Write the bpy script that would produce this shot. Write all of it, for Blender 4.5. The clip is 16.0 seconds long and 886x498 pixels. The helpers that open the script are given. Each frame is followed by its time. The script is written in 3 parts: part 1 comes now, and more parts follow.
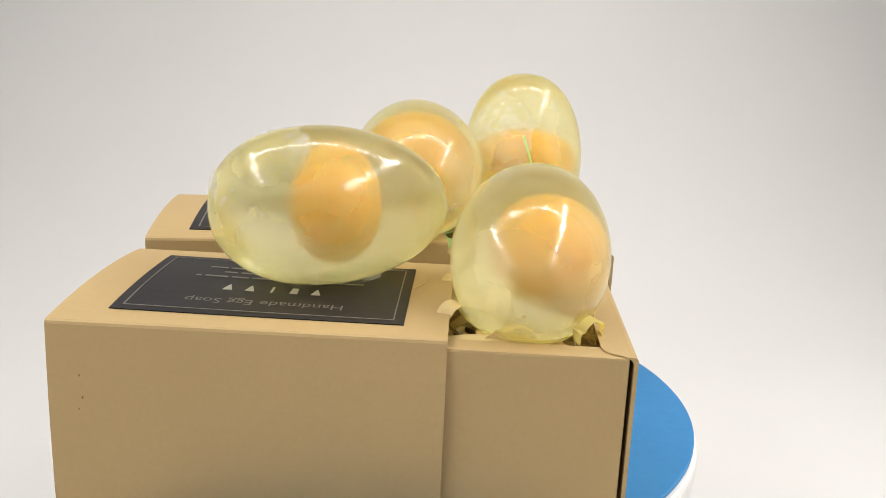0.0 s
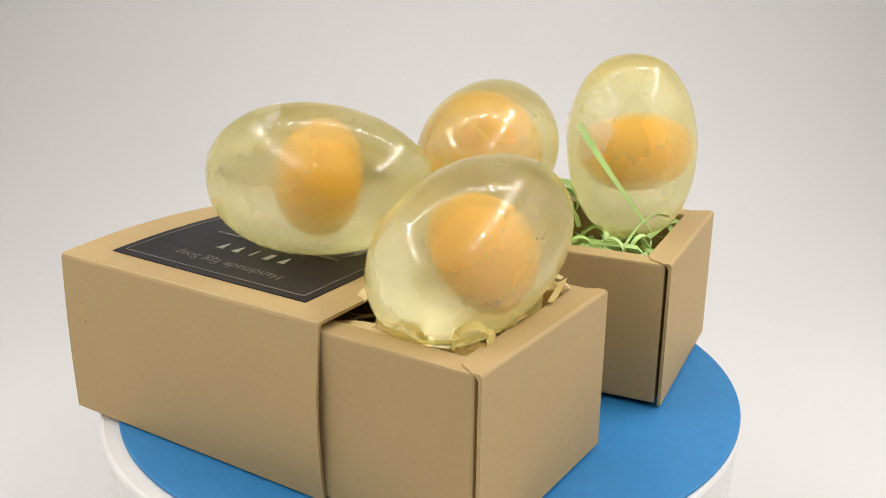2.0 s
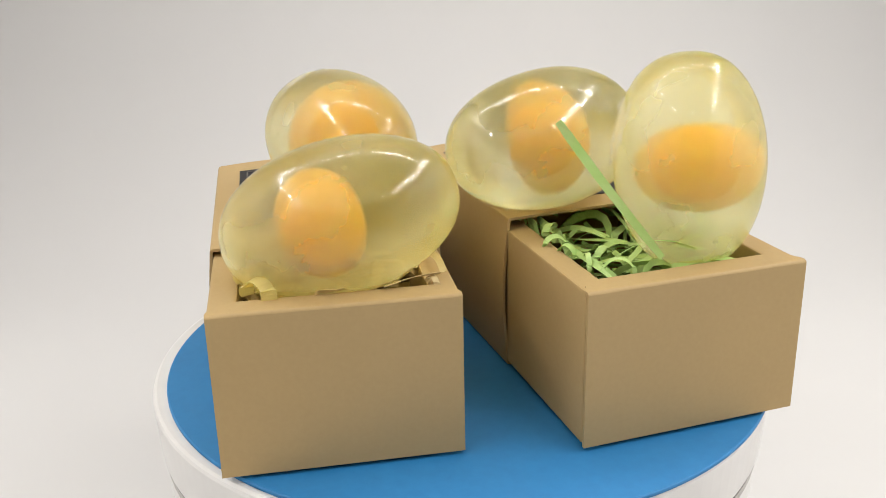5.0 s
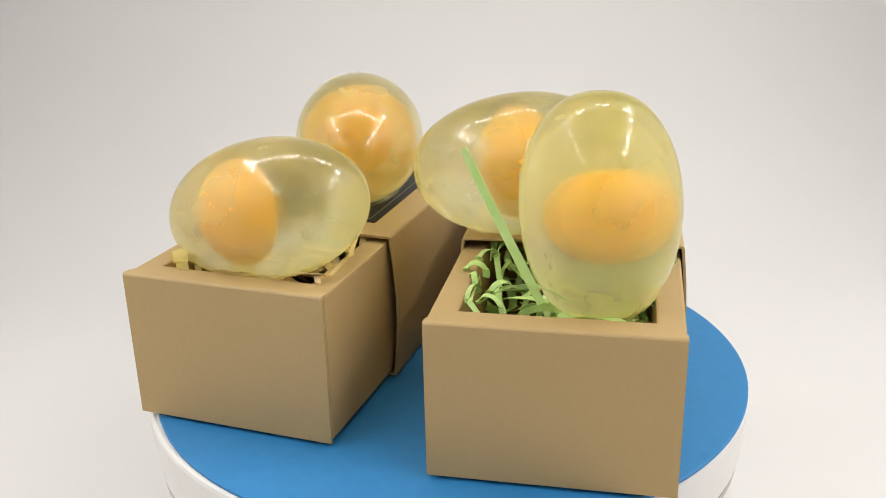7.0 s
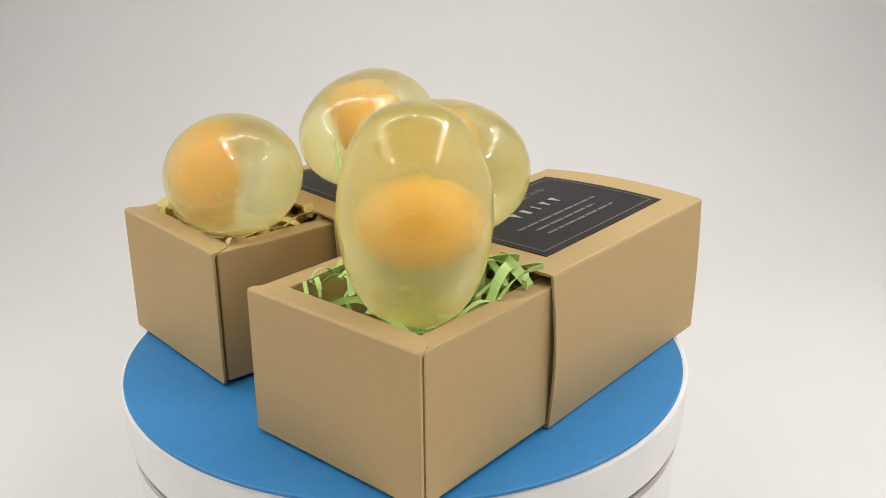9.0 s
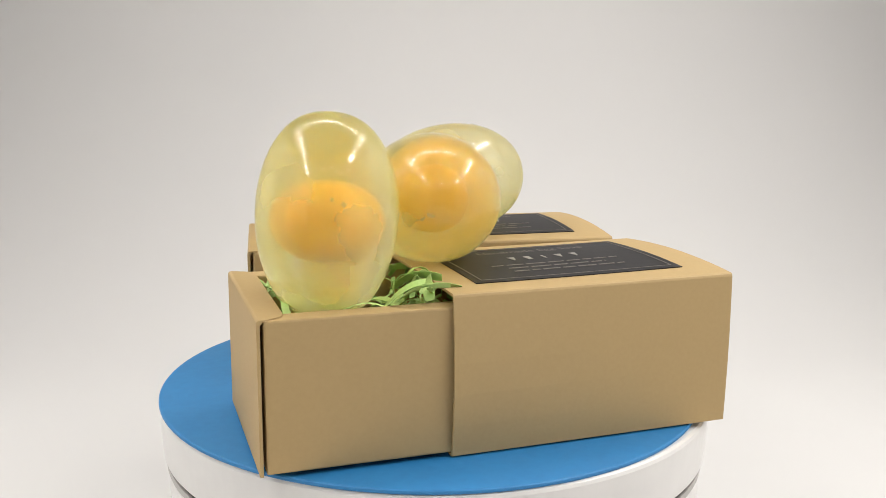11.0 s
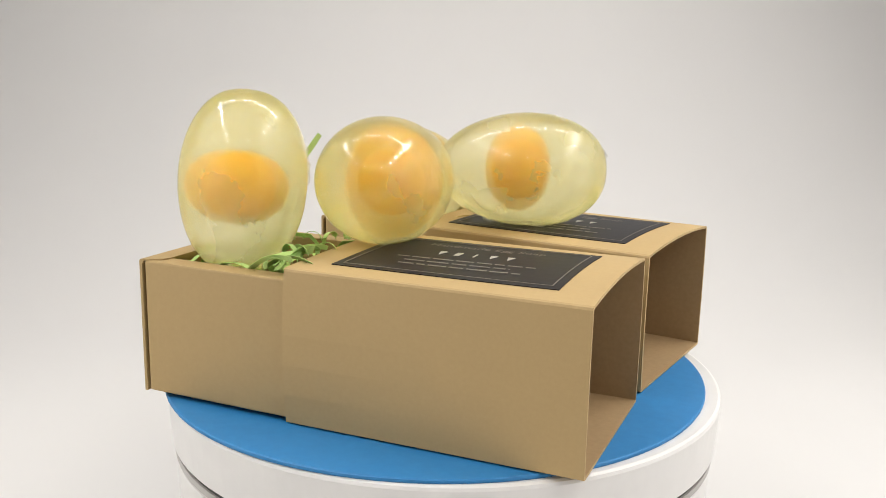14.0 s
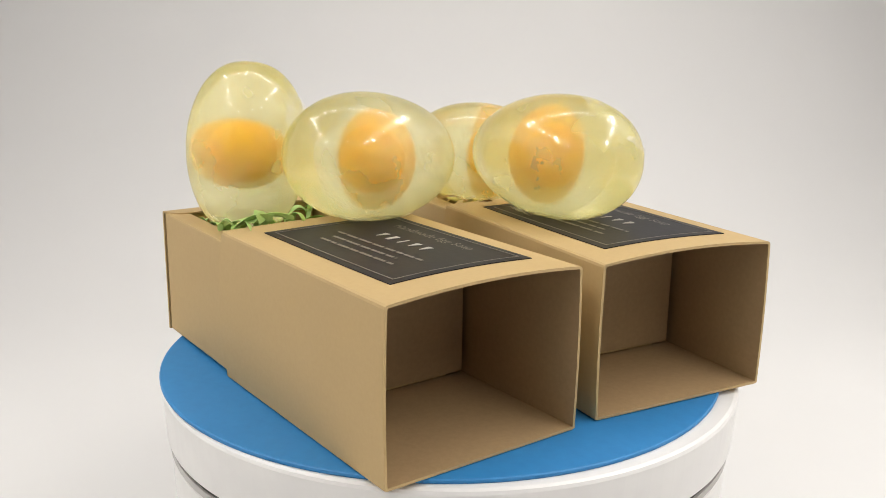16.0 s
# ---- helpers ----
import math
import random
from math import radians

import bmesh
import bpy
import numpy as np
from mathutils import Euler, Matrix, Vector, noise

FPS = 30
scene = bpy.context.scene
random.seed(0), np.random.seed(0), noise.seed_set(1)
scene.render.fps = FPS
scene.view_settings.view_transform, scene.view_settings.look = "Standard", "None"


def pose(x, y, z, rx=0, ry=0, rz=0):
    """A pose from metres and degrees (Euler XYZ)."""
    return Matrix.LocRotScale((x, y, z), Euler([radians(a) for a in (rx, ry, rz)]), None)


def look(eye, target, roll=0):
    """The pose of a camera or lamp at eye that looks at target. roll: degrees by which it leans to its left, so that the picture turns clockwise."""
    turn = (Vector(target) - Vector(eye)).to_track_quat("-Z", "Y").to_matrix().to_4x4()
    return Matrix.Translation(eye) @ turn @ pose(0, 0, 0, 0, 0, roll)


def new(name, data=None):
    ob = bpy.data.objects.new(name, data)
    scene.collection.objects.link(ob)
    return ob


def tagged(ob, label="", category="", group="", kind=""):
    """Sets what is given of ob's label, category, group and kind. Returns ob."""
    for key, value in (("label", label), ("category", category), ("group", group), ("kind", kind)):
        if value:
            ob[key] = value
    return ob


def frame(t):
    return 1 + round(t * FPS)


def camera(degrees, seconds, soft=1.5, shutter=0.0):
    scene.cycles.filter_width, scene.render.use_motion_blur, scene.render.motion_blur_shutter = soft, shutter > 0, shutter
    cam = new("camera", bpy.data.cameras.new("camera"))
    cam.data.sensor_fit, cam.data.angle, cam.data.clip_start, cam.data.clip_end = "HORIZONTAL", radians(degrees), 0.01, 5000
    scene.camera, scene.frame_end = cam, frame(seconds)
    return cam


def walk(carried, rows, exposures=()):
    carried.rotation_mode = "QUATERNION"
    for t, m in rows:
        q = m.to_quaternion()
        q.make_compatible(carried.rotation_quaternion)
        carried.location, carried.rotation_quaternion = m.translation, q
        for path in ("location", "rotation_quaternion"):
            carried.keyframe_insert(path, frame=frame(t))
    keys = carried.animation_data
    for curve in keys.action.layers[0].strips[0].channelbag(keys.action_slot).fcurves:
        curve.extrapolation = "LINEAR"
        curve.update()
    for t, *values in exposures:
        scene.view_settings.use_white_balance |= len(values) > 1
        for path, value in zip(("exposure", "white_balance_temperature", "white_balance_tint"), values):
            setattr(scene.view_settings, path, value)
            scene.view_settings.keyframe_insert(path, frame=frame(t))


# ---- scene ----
cam = camera(50.01, 16.0, soft=0.75)
PATH = [
    (0.0, (0.00049, -0.23609, 0.10458), (0.02131, 0.05696, 0.02698), 2.54),
    (0.5, (-0.00138, -0.23392, 0.10667), (0.01688, 0.05785, 0.02409), 1.93),
    (1.0, (-0.00128, -0.23393, 0.10590), (0.01243, 0.05848, 0.02432), 1.61),
    (1.5, (-0.00269, -0.23431, 0.10926), (0.01138, 0.05755, 0.02142), 1.09),
    (2.0, (-0.00417, -0.23403, 0.11085), (0.01055, 0.05638, 0.01816), 0.53),
    (2.5, (-0.00614, -0.23502, 0.11246), (0.00970, 0.05516, 0.01805), 0.18),
    (3.0, (-0.00644, -0.23514, 0.11211), (0.00966, 0.05454, 0.01675), -0.07),
    (3.5, (-0.00501, -0.23547, 0.11245), (0.00938, 0.05309, 0.01488), -0.60),
    (6.0, (-0.00617, -0.24374, 0.11942), (-0.00392, 0.04019, 0.01572), -1.37),
    (6.5, (-0.00525, -0.24405, 0.12117), (-0.00096, 0.04168, 0.01664), -1.14),
    (7.0, (-0.00365, -0.24425, 0.12244), (0.00268, 0.04111, 0.01687), -1.35),
    (7.5, (-0.00101, -0.25282, 0.12520), (0.00257, 0.03079, 0.02011), -2.12),
    (8.0, (0.00251, -0.26049, 0.12532), (0.00013, 0.02542, 0.02081), -2.34),
    (8.5, (0.00354, -0.25513, 0.12259), (0.00607, 0.02865, 0.01820), -1.42),
    (9.0, (0.00228, -0.25988, 0.12347), (0.01458, 0.02442, 0.02041), -0.44),
    (11.5, (-0.01010, -0.28490, 0.09130), (0.00143, 0.01373, 0.03886), 0.74),
    (12.0, (-0.01489, -0.28440, 0.09590), (0.00139, 0.01402, 0.03595), 1.26),
    (12.5, (-0.01727, -0.28115, 0.09654), (0.00238, 0.01521, 0.03236), 1.46),
    (13.0, (-0.02122, -0.28043, 0.09672), (0.00457, 0.01575, 0.03125), 1.81),
    (13.5, (-0.02020, -0.28005, 0.09537), (0.00514, 0.01762, 0.03193), 1.69),
    (14.0, (-0.01886, -0.27942, 0.09683), (0.00232, 0.01879, 0.03232), 1.14),
    (14.5, (-0.01787, -0.27720, 0.09700), (0.00201, 0.02029, 0.03117), 0.70),
    (15.0, (-0.01983, -0.27584, 0.09630), (0.00358, 0.02136, 0.03013), 0.68),
    (15.5, (-0.01906, -0.27459, 0.09738), (0.00331, 0.02217, 0.02803), 0.72),
    (16.0, (-0.01768, -0.26603, 0.09919), (0.00183, 0.02984, 0.02431), 0.77),
]
EXPOSURE = [(0, 0.14), (1.5, 0.07), (3.0, -0.02), (3.5, 0.04), (6.0, 0.06), (7.5, 0.08), (8.5, -0.02), (9.0, -0.03), (11.5, 0.14), (13.0, 0.16), (14.5, 0.14), (16.0, 0.12)]
walk(cam, [(t, look(eye, target, roll)) for t, eye, target, roll in PATH], EXPOSURE)

# ---- light: strips of white diodes in a frame under the roof of the photo tent ----
world = bpy.data.worlds.new("world")
scene.world = world
world.use_nodes = True
world.node_tree.nodes["Background"].inputs["Color"].default_value = (1.0, 0.97, 0.94, 1)
world.node_tree.nodes["Background"].inputs["Strength"].default_value = 0.05


def strip_lamp(name, place, size_x, size_y, turn, watts):
    data = bpy.data.lights.new(name, "AREA")
    data.shape, data.size, data.size_y, data.energy = "RECTANGLE", size_x, size_y, watts
    data.color = (1.0, 0.98, 0.95)
    ob = new(name, data)
    ob.matrix_world = pose(*place, 0, 0, turn)
    return ob


ROOF = 0.40
strip_lamp("strip_rear", (0.0, 0.07, ROOF - 0.012), 0.56, 0.010, 0, 0.53)
strip_lamp("strip_front", (0.0, -0.50, ROOF - 0.012), 0.46, 0.005, 0, 0.23)
strip_lamp("strip_side", (-0.28, -0.175, ROOF - 0.012), 0.62, 0.010, 90, 1.27)
strip_lamp("strip_side", (0.28, -0.135, ROOF - 0.012), 0.62, 0.010, 90, 1.66)

# ---- materials ----


def material(name, colour, rough=0.6, metal=0.0):
    m = bpy.data.materials.new(name)
    m.use_nodes = True
    b = m.node_tree.nodes["Principled BSDF"]
    b.inputs["Base Color"].default_value = (*colour, 1)
    b.inputs["Roughness"].default_value = rough
    b.inputs["Metallic"].default_value = metal
    return m, b


def grain(m, b, colour, other, scale, stretch=(1, 1, 1), detail=6, bump=0.0, patch=8.0, patch_dark=0.92):
    """Colour that wanders between two tones at a fine and a coarse scale, and a fine relief."""
    t = m.node_tree
    co = t.nodes.new("ShaderNodeTexCoord")
    mp = t.nodes.new("ShaderNodeMapping")
    mp.inputs["Scale"].default_value = stretch
    t.links.new(co.outputs["Object"], mp.inputs["Vector"])
    n = t.nodes.new("ShaderNodeTexNoise")
    n.inputs["Scale"].default_value, n.inputs["Detail"].default_value = scale, detail
    t.links.new(mp.outputs["Vector"], n.inputs["Vector"])
    r = t.nodes.new("ShaderNodeMapRange")
    r.inputs["From Min"].default_value, r.inputs["From Max"].default_value = 0.3, 0.7
    t.links.new(n.outputs["Fac"], r.inputs["Value"])
    mix = t.nodes.new("ShaderNodeMix")
    mix.data_type = "RGBA"
    mix.inputs["A"].default_value, mix.inputs["B"].default_value = (*colour, 1), (*other, 1)
    t.links.new(r.outputs["Result"], mix.inputs["Factor"])
    n2 = t.nodes.new("ShaderNodeTexNoise")
    n2.inputs["Scale"].default_value, n2.inputs["Detail"].default_value = patch, 3
    t.links.new(co.outputs["Object"], n2.inputs["Vector"])
    r2 = t.nodes.new("ShaderNodeMapRange")
    r2.inputs["From Min"].default_value, r2.inputs["From Max"].default_value = 0.3, 0.7
    r2.inputs["To Min"].default_value, r2.inputs["To Max"].default_value = patch_dark, 1.0
    t.links.new(n2.outputs["Fac"], r2.inputs["Value"])
    mul = t.nodes.new("ShaderNodeMix")
    mul.data_type, mul.blend_type = "RGBA", "MULTIPLY"
    mul.inputs["Factor"].default_value = 1.0
    t.links.new(mix.outputs["Result"], mul.inputs["A"])
    t.links.new(r2.outputs["Result"], mul.inputs["B"])
    t.links.new(mul.outputs["Result"], b.inputs["Base Color"])
    if bump:
        bp = t.nodes.new("ShaderNodeBump")
        bp.inputs["Strength"].default_value, bp.inputs["Distance"].default_value = bump, 0.0002
        t.links.new(n.outputs["Fac"], bp.inputs["Height"])
        t.links.new(bp.outputs["Normal"], b.inputs["Normal"])
    return mul


KRAFT, kb = material("kraft_board", (0.5, 0.35, 0.19), 0.62)
grain(KRAFT, kb, (0.462, 0.324, 0.146), (0.447, 0.311, 0.138), 900, bump=0.10, patch=30, patch_dark=0.965)
# same board as KRAFT, darkened so the shade inside the boxes is in its colour
KRAFT_SHADE, kib = material("kraft_board_shaded", (0.45, 0.3, 0.17), 0.75)
grain(KRAFT_SHADE, kib, (0.385, 0.255, 0.125), (0.35, 0.23, 0.11), 800, bump=0.12, patch=30, patch_dark=0.95)
SCUFF, sc = material("scuffed_board", (0.22, 0.14, 0.07), 0.8)
LABEL, lb = material("label_paper", (0.03, 0.028, 0.03), 0.5)
grain(LABEL, lb, (0.021, 0.019, 0.021), (0.015, 0.014, 0.016), 500, bump=0.1, patch=40, patch_dark=0.85)
lb.inputs["Specular IOR Level"].default_value = 0.28
INK, ib = material("label_print", (0.38, 0.36, 0.33), 0.5)
INK_DIM, idb = material("label_fine_print", (0.18, 0.16, 0.14), 0.5)
BLUE, bb = material("blue_card", (0.05, 0.25, 0.55), 0.55)
grain(BLUE, bb, (0.026, 0.220, 0.51), (0.023, 0.200, 0.48), 420, bump=0.12, patch=14, patch_dark=0.93)
WHITE, wb = material("white_plastic", (0.8, 0.78, 0.76), 0.38)
grain(WHITE, wb, (0.80, 0.785, 0.765), (0.76, 0.745, 0.73), 90, bump=0.03, patch=12, patch_dark=0.95)
SEAM, sb = material("grey_seam", (0.06, 0.055, 0.05), 0.6)
COLLAR, cb = material("grey_collar", (0.42, 0.40, 0.38), 0.4)
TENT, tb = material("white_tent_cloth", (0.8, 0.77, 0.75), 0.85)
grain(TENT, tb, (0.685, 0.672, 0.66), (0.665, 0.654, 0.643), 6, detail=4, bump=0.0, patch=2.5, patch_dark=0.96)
# lighter copy of the tent cloth, to bounce light onto the backdrop's corners
BOUNCE, sdb = material("white_bounce_cloth", (0.85, 0.84, 0.83), 0.85)
grain(BOUNCE, sdb, (0.86, 0.85, 0.84), (0.83, 0.82, 0.81), 6, detail=4, patch=2.5, patch_dark=0.97)
# dark surface in place of the dim room, to cut fill from the front
ROOM_DARK, db = material("dark_room_stand_in", (0.25, 0.24, 0.23), 0.9)
grain(ROOM_DARK, db, (0.09, 0.087, 0.084), (0.07, 0.067, 0.064), 8, patch=3, patch_dark=0.9)
GREEN, gb = material("green_tissue", (0.36, 0.62, 0.16), 0.6)
grain(GREEN, gb, (0.60, 0.80, 0.30), (0.42, 0.64, 0.18), 120, patch=60, patch_dark=0.75)
STRAW, stb = material("straw_tissue", (0.72, 0.56, 0.28), 0.55)
grain(STRAW, stb, (0.76, 0.60, 0.31), (0.62, 0.46, 0.20), 120, patch=60, patch_dark=0.8)
YOLK, yb = material("orange_soap", (0.95, 0.46, 0.05), 0.45)
grain(YOLK, yb, (0.99, 0.52, 0.020), (0.98, 0.46, 0.014), 70, patch=50, patch_dark=0.94)
yb.inputs["Subsurface Weight"].default_value = 0.3
yb.inputs["Subsurface Radius"].default_value = (0.006, 0.003, 0.001)
yb.inputs["Subsurface Scale"].default_value = 1.0


def soap_glass():
    """Clear pale-yellow glycerine soap: glassy, with a milky share."""
    m, b = material("clear_soap", (1.0, 0.995, 0.76), 0.25)
    b.inputs["IOR"].default_value = 1.44
    b.inputs["Coat Weight"].default_value = 1.0
    b.inputs["Coat Roughness"].default_value = 0.05
    b.inputs["Coat IOR"].default_value = 1.5
    t = m.node_tree
    co = t.nodes.new("ShaderNodeTexCoord")
    n = t.nodes.new("ShaderNodeTexNoise")
    n.inputs["Scale"].default_value, n.inputs["Detail"].default_value = 60, 4
    t.links.new(co.outputs["Object"], n.inputs["Vector"])
    r = t.nodes.new("ShaderNodeMapRange")
    r.inputs["From Min"].default_value, r.inputs["From Max"].default_value = 0.3, 0.7
    r.inputs["To Min"].default_value, r.inputs["To Max"].default_value = 0.97, 0.82
    t.links.new(n.outputs["Fac"], r.inputs["Value"])
    t.links.new(r.outputs["Result"], b.inputs["Transmission Weight"])
    n2 = t.nodes.new("ShaderNodeTexNoise")
    n2.inputs["Scale"].default_value, n2.inputs["Detail"].default_value = 320, 2
    t.links.new(co.outputs["Object"], n2.inputs["Vector"])
    bp = t.nodes.new("ShaderNodeBump")
    bp.inputs["Strength"].default_value, bp.inputs["Distance"].default_value = 0.36, 0.0004
    t.links.new(n2.outputs["Fac"], bp.inputs["Height"])
    t.links.new(bp.outputs["Normal"], b.inputs["Coat Normal"])
    glow = t.nodes.new("ShaderNodeBsdfTranslucent")
    glow.inputs["Color"].default_value = (1.0, 0.93, 0.27, 1)
    mix = t.nodes.new("ShaderNodeMixShader")
    mix.inputs["Fac"].default_value = 0.25
    t.links.new(b.outputs["BSDF"], mix.inputs[1])
    t.links.new(glow.outputs["BSDF"], mix.inputs[2])
    clear = t.nodes.new("ShaderNodeBsdfTransparent")
    clear.inputs["Color"].default_value = (1.0, 0.97, 0.70, 1)
    mix2 = t.nodes.new("ShaderNodeMixShader")
    mix2.inputs["Fac"].default_value = 0.16
    t.links.new(mix.outputs["Shader"], mix2.inputs[1])
    t.links.new(clear.outputs["BSDF"], mix2.inputs[2])
    t.links.new(mix2.outputs["Shader"], t.nodes["Material Output"].inputs["Surface"])
    return m


SOAP = soap_glass()


def clear_film():
    m, b = material("clear_film", (0.92, 0.91, 0.86), 0.12)
    t = m.node_tree
    clear = t.nodes.new("ShaderNodeBsdfTransparent")
    mix = t.nodes.new("ShaderNodeMixShader")
    mix.inputs["Fac"].default_value = 0.74
    t.links.new(b.outputs["BSDF"], mix.inputs[1])
    t.links.new(clear.outputs["BSDF"], mix.inputs[2])
    t.links.new(mix.outputs["Shader"], t.nodes["Material Output"].inputs["Surface"])
    return m


FILM = clear_film()


def yellow_film():
    m, b = material("yellowish_film", (0.93, 0.84, 0.42), 0.22)
    t = m.node_tree
    glow = t.nodes.new("ShaderNodeBsdfTranslucent")
    glow.inputs["Color"].default_value = (0.95, 0.86, 0.40, 1)
    mix = t.nodes.new("ShaderNodeMixShader")
    mix.inputs["Fac"].default_value = 0.5
    t.links.new(b.outputs["BSDF"], mix.inputs[1])
    t.links.new(glow.outputs["BSDF"], mix.inputs[2])
    clear = t.nodes.new("ShaderNodeBsdfTransparent")
    clear.inputs["Color"].default_value = (1.0, 0.96, 0.72, 1)
    mix2 = t.nodes.new("ShaderNodeMixShader")
    mix2.inputs["Fac"].default_value = 0.32
    t.links.new(mix.outputs["Shader"], mix2.inputs[1])
    t.links.new(clear.outputs["BSDF"], mix2.inputs[2])
    t.links.new(mix2.outputs["Shader"], t.nodes["Material Output"].inputs["Surface"])
    return m


YELLOW_FILM = yellow_film()

# ---- mesh helpers ----


def part(name, bm, mat, parent=None, label="", smooth=False):
    me = bpy.data.meshes.new(name)
    bmesh.ops.recalc_face_normals(bm, faces=bm.faces)
    bm.to_mesh(me)
    bm.free()
    me.materials.append(mat)
    if smooth:
        for f in me.polygons:
            f.use_smooth = True
    ob = new(name, me)
    if parent:
        ob.parent = parent
    if label:
        tagged(ob, label)
    return ob


def add_block(bm, x0, x1, y0, y1, z0, z1, bevel=0.0):
    made = bmesh.ops.create_cube(bm, size=1)["verts"]
    for v in made:
        v.co = ((x0 + x1) / 2 + v.co.x * (x1 - x0), (y0 + y1) / 2 + v.co.y * (y1 - y0), (z0 + z1) / 2 + v.co.z * (z1 - z0))
    if bevel:
        edges = list({e for v in made for e in v.link_edges})
        bmesh.ops.bevel(bm, geom=edges, offset=bevel, segments=2, profile=0.6, affect="EDGES")


def lathe(bm, profile, segments=96):
    """Turns a list of (radius, height) about z into a closed surface."""
    rings = []
    for r, z in profile:
        if r < 1e-6:
            rings.append([bm.verts.new((0, 0, z))])
        else:
            rings.append([bm.verts.new((r * math.cos(2 * math.pi * k / segments), r * math.sin(2 * math.pi * k / segments), z)) for k in range(segments)])
    for a, b in zip(rings, rings[1:]):
        for k in range(segments):
            j = (k + 1) % segments
            if len(a) == 1 and len(b) > 1:
                bm.faces.new((a[0], b[k], b[j]))
            elif len(b) == 1 and len(a) > 1:
                bm.faces.new((a[k], b[0], a[j]))
            elif len(a) > 1:
                bm.faces.new((a[k], b[k], b[j], a[j]))


def ribbon(bm, points, width, twist=0.0, lean=0.0, thick=0.00012):
    """A thin strip of paper along points, with its own thickness."""
    pts = [Vector(p) for p in points]
    rows = []
    for i, p in enumerate(pts):
        way = (pts[min(i + 1, len(pts) - 1)] - pts[max(i - 1, 0)]).normalized()
        up = Vector((0, 0, 1)) if abs(way.z) < 0.9 else Vector((1, 0, 0))
        side = way.cross(up).normalized()
        nrm = side.cross(way).normalized()
        a = lean + twist * i / (len(pts) - 1)
        s = side * math.cos(a) + nrm * math.sin(a)
        n = nrm * math.cos(a) - side * math.sin(a)
        w = width * (1.0 if 0 < i < len(pts) - 1 else 0.8)
        rows.append([bm.verts.new(p + s * w / 2 + n * thick / 2), bm.verts.new(p - s * w / 2 + n * thick / 2),
                     bm.verts.new(p - s * w / 2 - n * thick / 2), bm.verts.new(p + s * w / 2 - n * thick / 2)])
    for a, b in zip(rows, rows[1:]):
        for k in range(4):
            j = (k + 1) % 4
            bm.faces.new((a[k], a[j], b[j], b[k]))
    bm.faces.new(rows[0])
    bm.faces.new(rows[-1][::-1])


TURNING = []  # what rides on the platter, with its pose at the start


def rides(ob, m):
    ob.matrix_world = m
    TURNING.append((ob, m.copy()))
    return ob


# ---- the photo tent ----
FLOOR = -0.052


def sweep():
    """Floor and rear wall of one white cloth, which rises in a wide curve."""
    bm = bmesh.new()
    line = [(-0.80, FLOOR)]
    r, y0 = 0.30, 0.15
    for k in range(25):
        a = math.pi / 2 * k / 24
        line.append((y0 + r * math.sin(a), FLOOR + r * (1 - math.cos(a))))
    line.append((y0 + r, ROOF + 0.01))
    front = [[bm.verts.new((x, y, z)) for y, z in line] for x in (-0.381, 0.381)]
    for k in range(len(line) - 1):
        bm.faces.new((front[0][k], front[1][k], front[1][k + 1], front[0][k + 1]))
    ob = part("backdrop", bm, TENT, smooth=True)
    solid = ob.modifiers.new("thickness", "SOLIDIFY")
    solid.thickness, solid.offset = 0.003, -1
    return tagged(ob, "seamless white cloth sweep of a photo tent", "backdrop", kind="structure")


def tent_wall(name, x0, x1, y0, y1, z0, z1, cloth=TENT, label="white cloth of the photo tent, lightened to bounce more light"):
    bm = bmesh.new()
    add_block(bm, x0, x1, y0, y1, z0, z1)
    return tagged(part(name, bm, cloth), label, "wall", kind="structure")


sweep()
# unseen side walls and ceiling act as reflectors, lighter than the sweep
tent_wall("wall_left", -0.39, -0.381, -0.80, 0.47, FLOOR - 0.01, ROOF + 0.0105, BOUNCE)
tent_wall("wall_right", 0.381, 0.39, -0.80, 0.47, FLOOR - 0.01, ROOF + 0.0105, BOUNCE)
# added panel behind the camera: closes the open front and keeps fill low
tent_wall("room_stand_in", -0.39, 0.39, -0.81, -0.801, FLOOR - 0.01, ROOF + 0.0105, ROOM_DARK, "unseen dark panel standing in for the dim room before the tent")
tent_wall("ceiling", -0.39, 0.39, -0.81, 0.48, ROOF + 0.011, ROOF + 0.02, BOUNCE)



def light_bar(x, y, length, turn):
    """The housing over one strip of diodes, fixed under the roof."""
    bm = bmesh.new()
    add_block(bm, -length / 2 - 0.006, length / 2 + 0.006, -0.008, 0.008, -0.011, 0.0108, 0.002)
    ob = tagged(part("light_bar", bm, WHITE), "slim white diode light bar under the tent roof", "light bar", "light bars")
    ob.matrix_world = pose(x, y, ROOF, 0, 0, turn)
    return ob


light_bar(0.0, 0.07, 0.53, 0)
light_bar(0.0, -0.50, 0.46, 0)
light_bar(-0.28, -0.175, 0.62, 90)
light_bar(0.28, -0.135, 0.62, 90)

# ---- the turntable ----
AXIS = (0.0022, 0.0016)
MAT_TOP = 0.0
turntable = tagged(new("turntable"), "white round motor turntable with a grey seam", "turntable")
turntable.matrix_world = pose(AXIS[0] + 0.0002, AXIS[1], FLOOR)
H0 = -FLOOR - 0.0012  # top of the platter over the floor
bm = bmesh.new()
lathe(bm, [(0, 0), (0.0787, 0), (0.0800, 0.0015), (0.0812, H0 - 0.0200), (0.0808, H0 - 0.0195), (0, H0 - 0.0195)])
part("base", bm, WHITE, turntable, smooth=False)
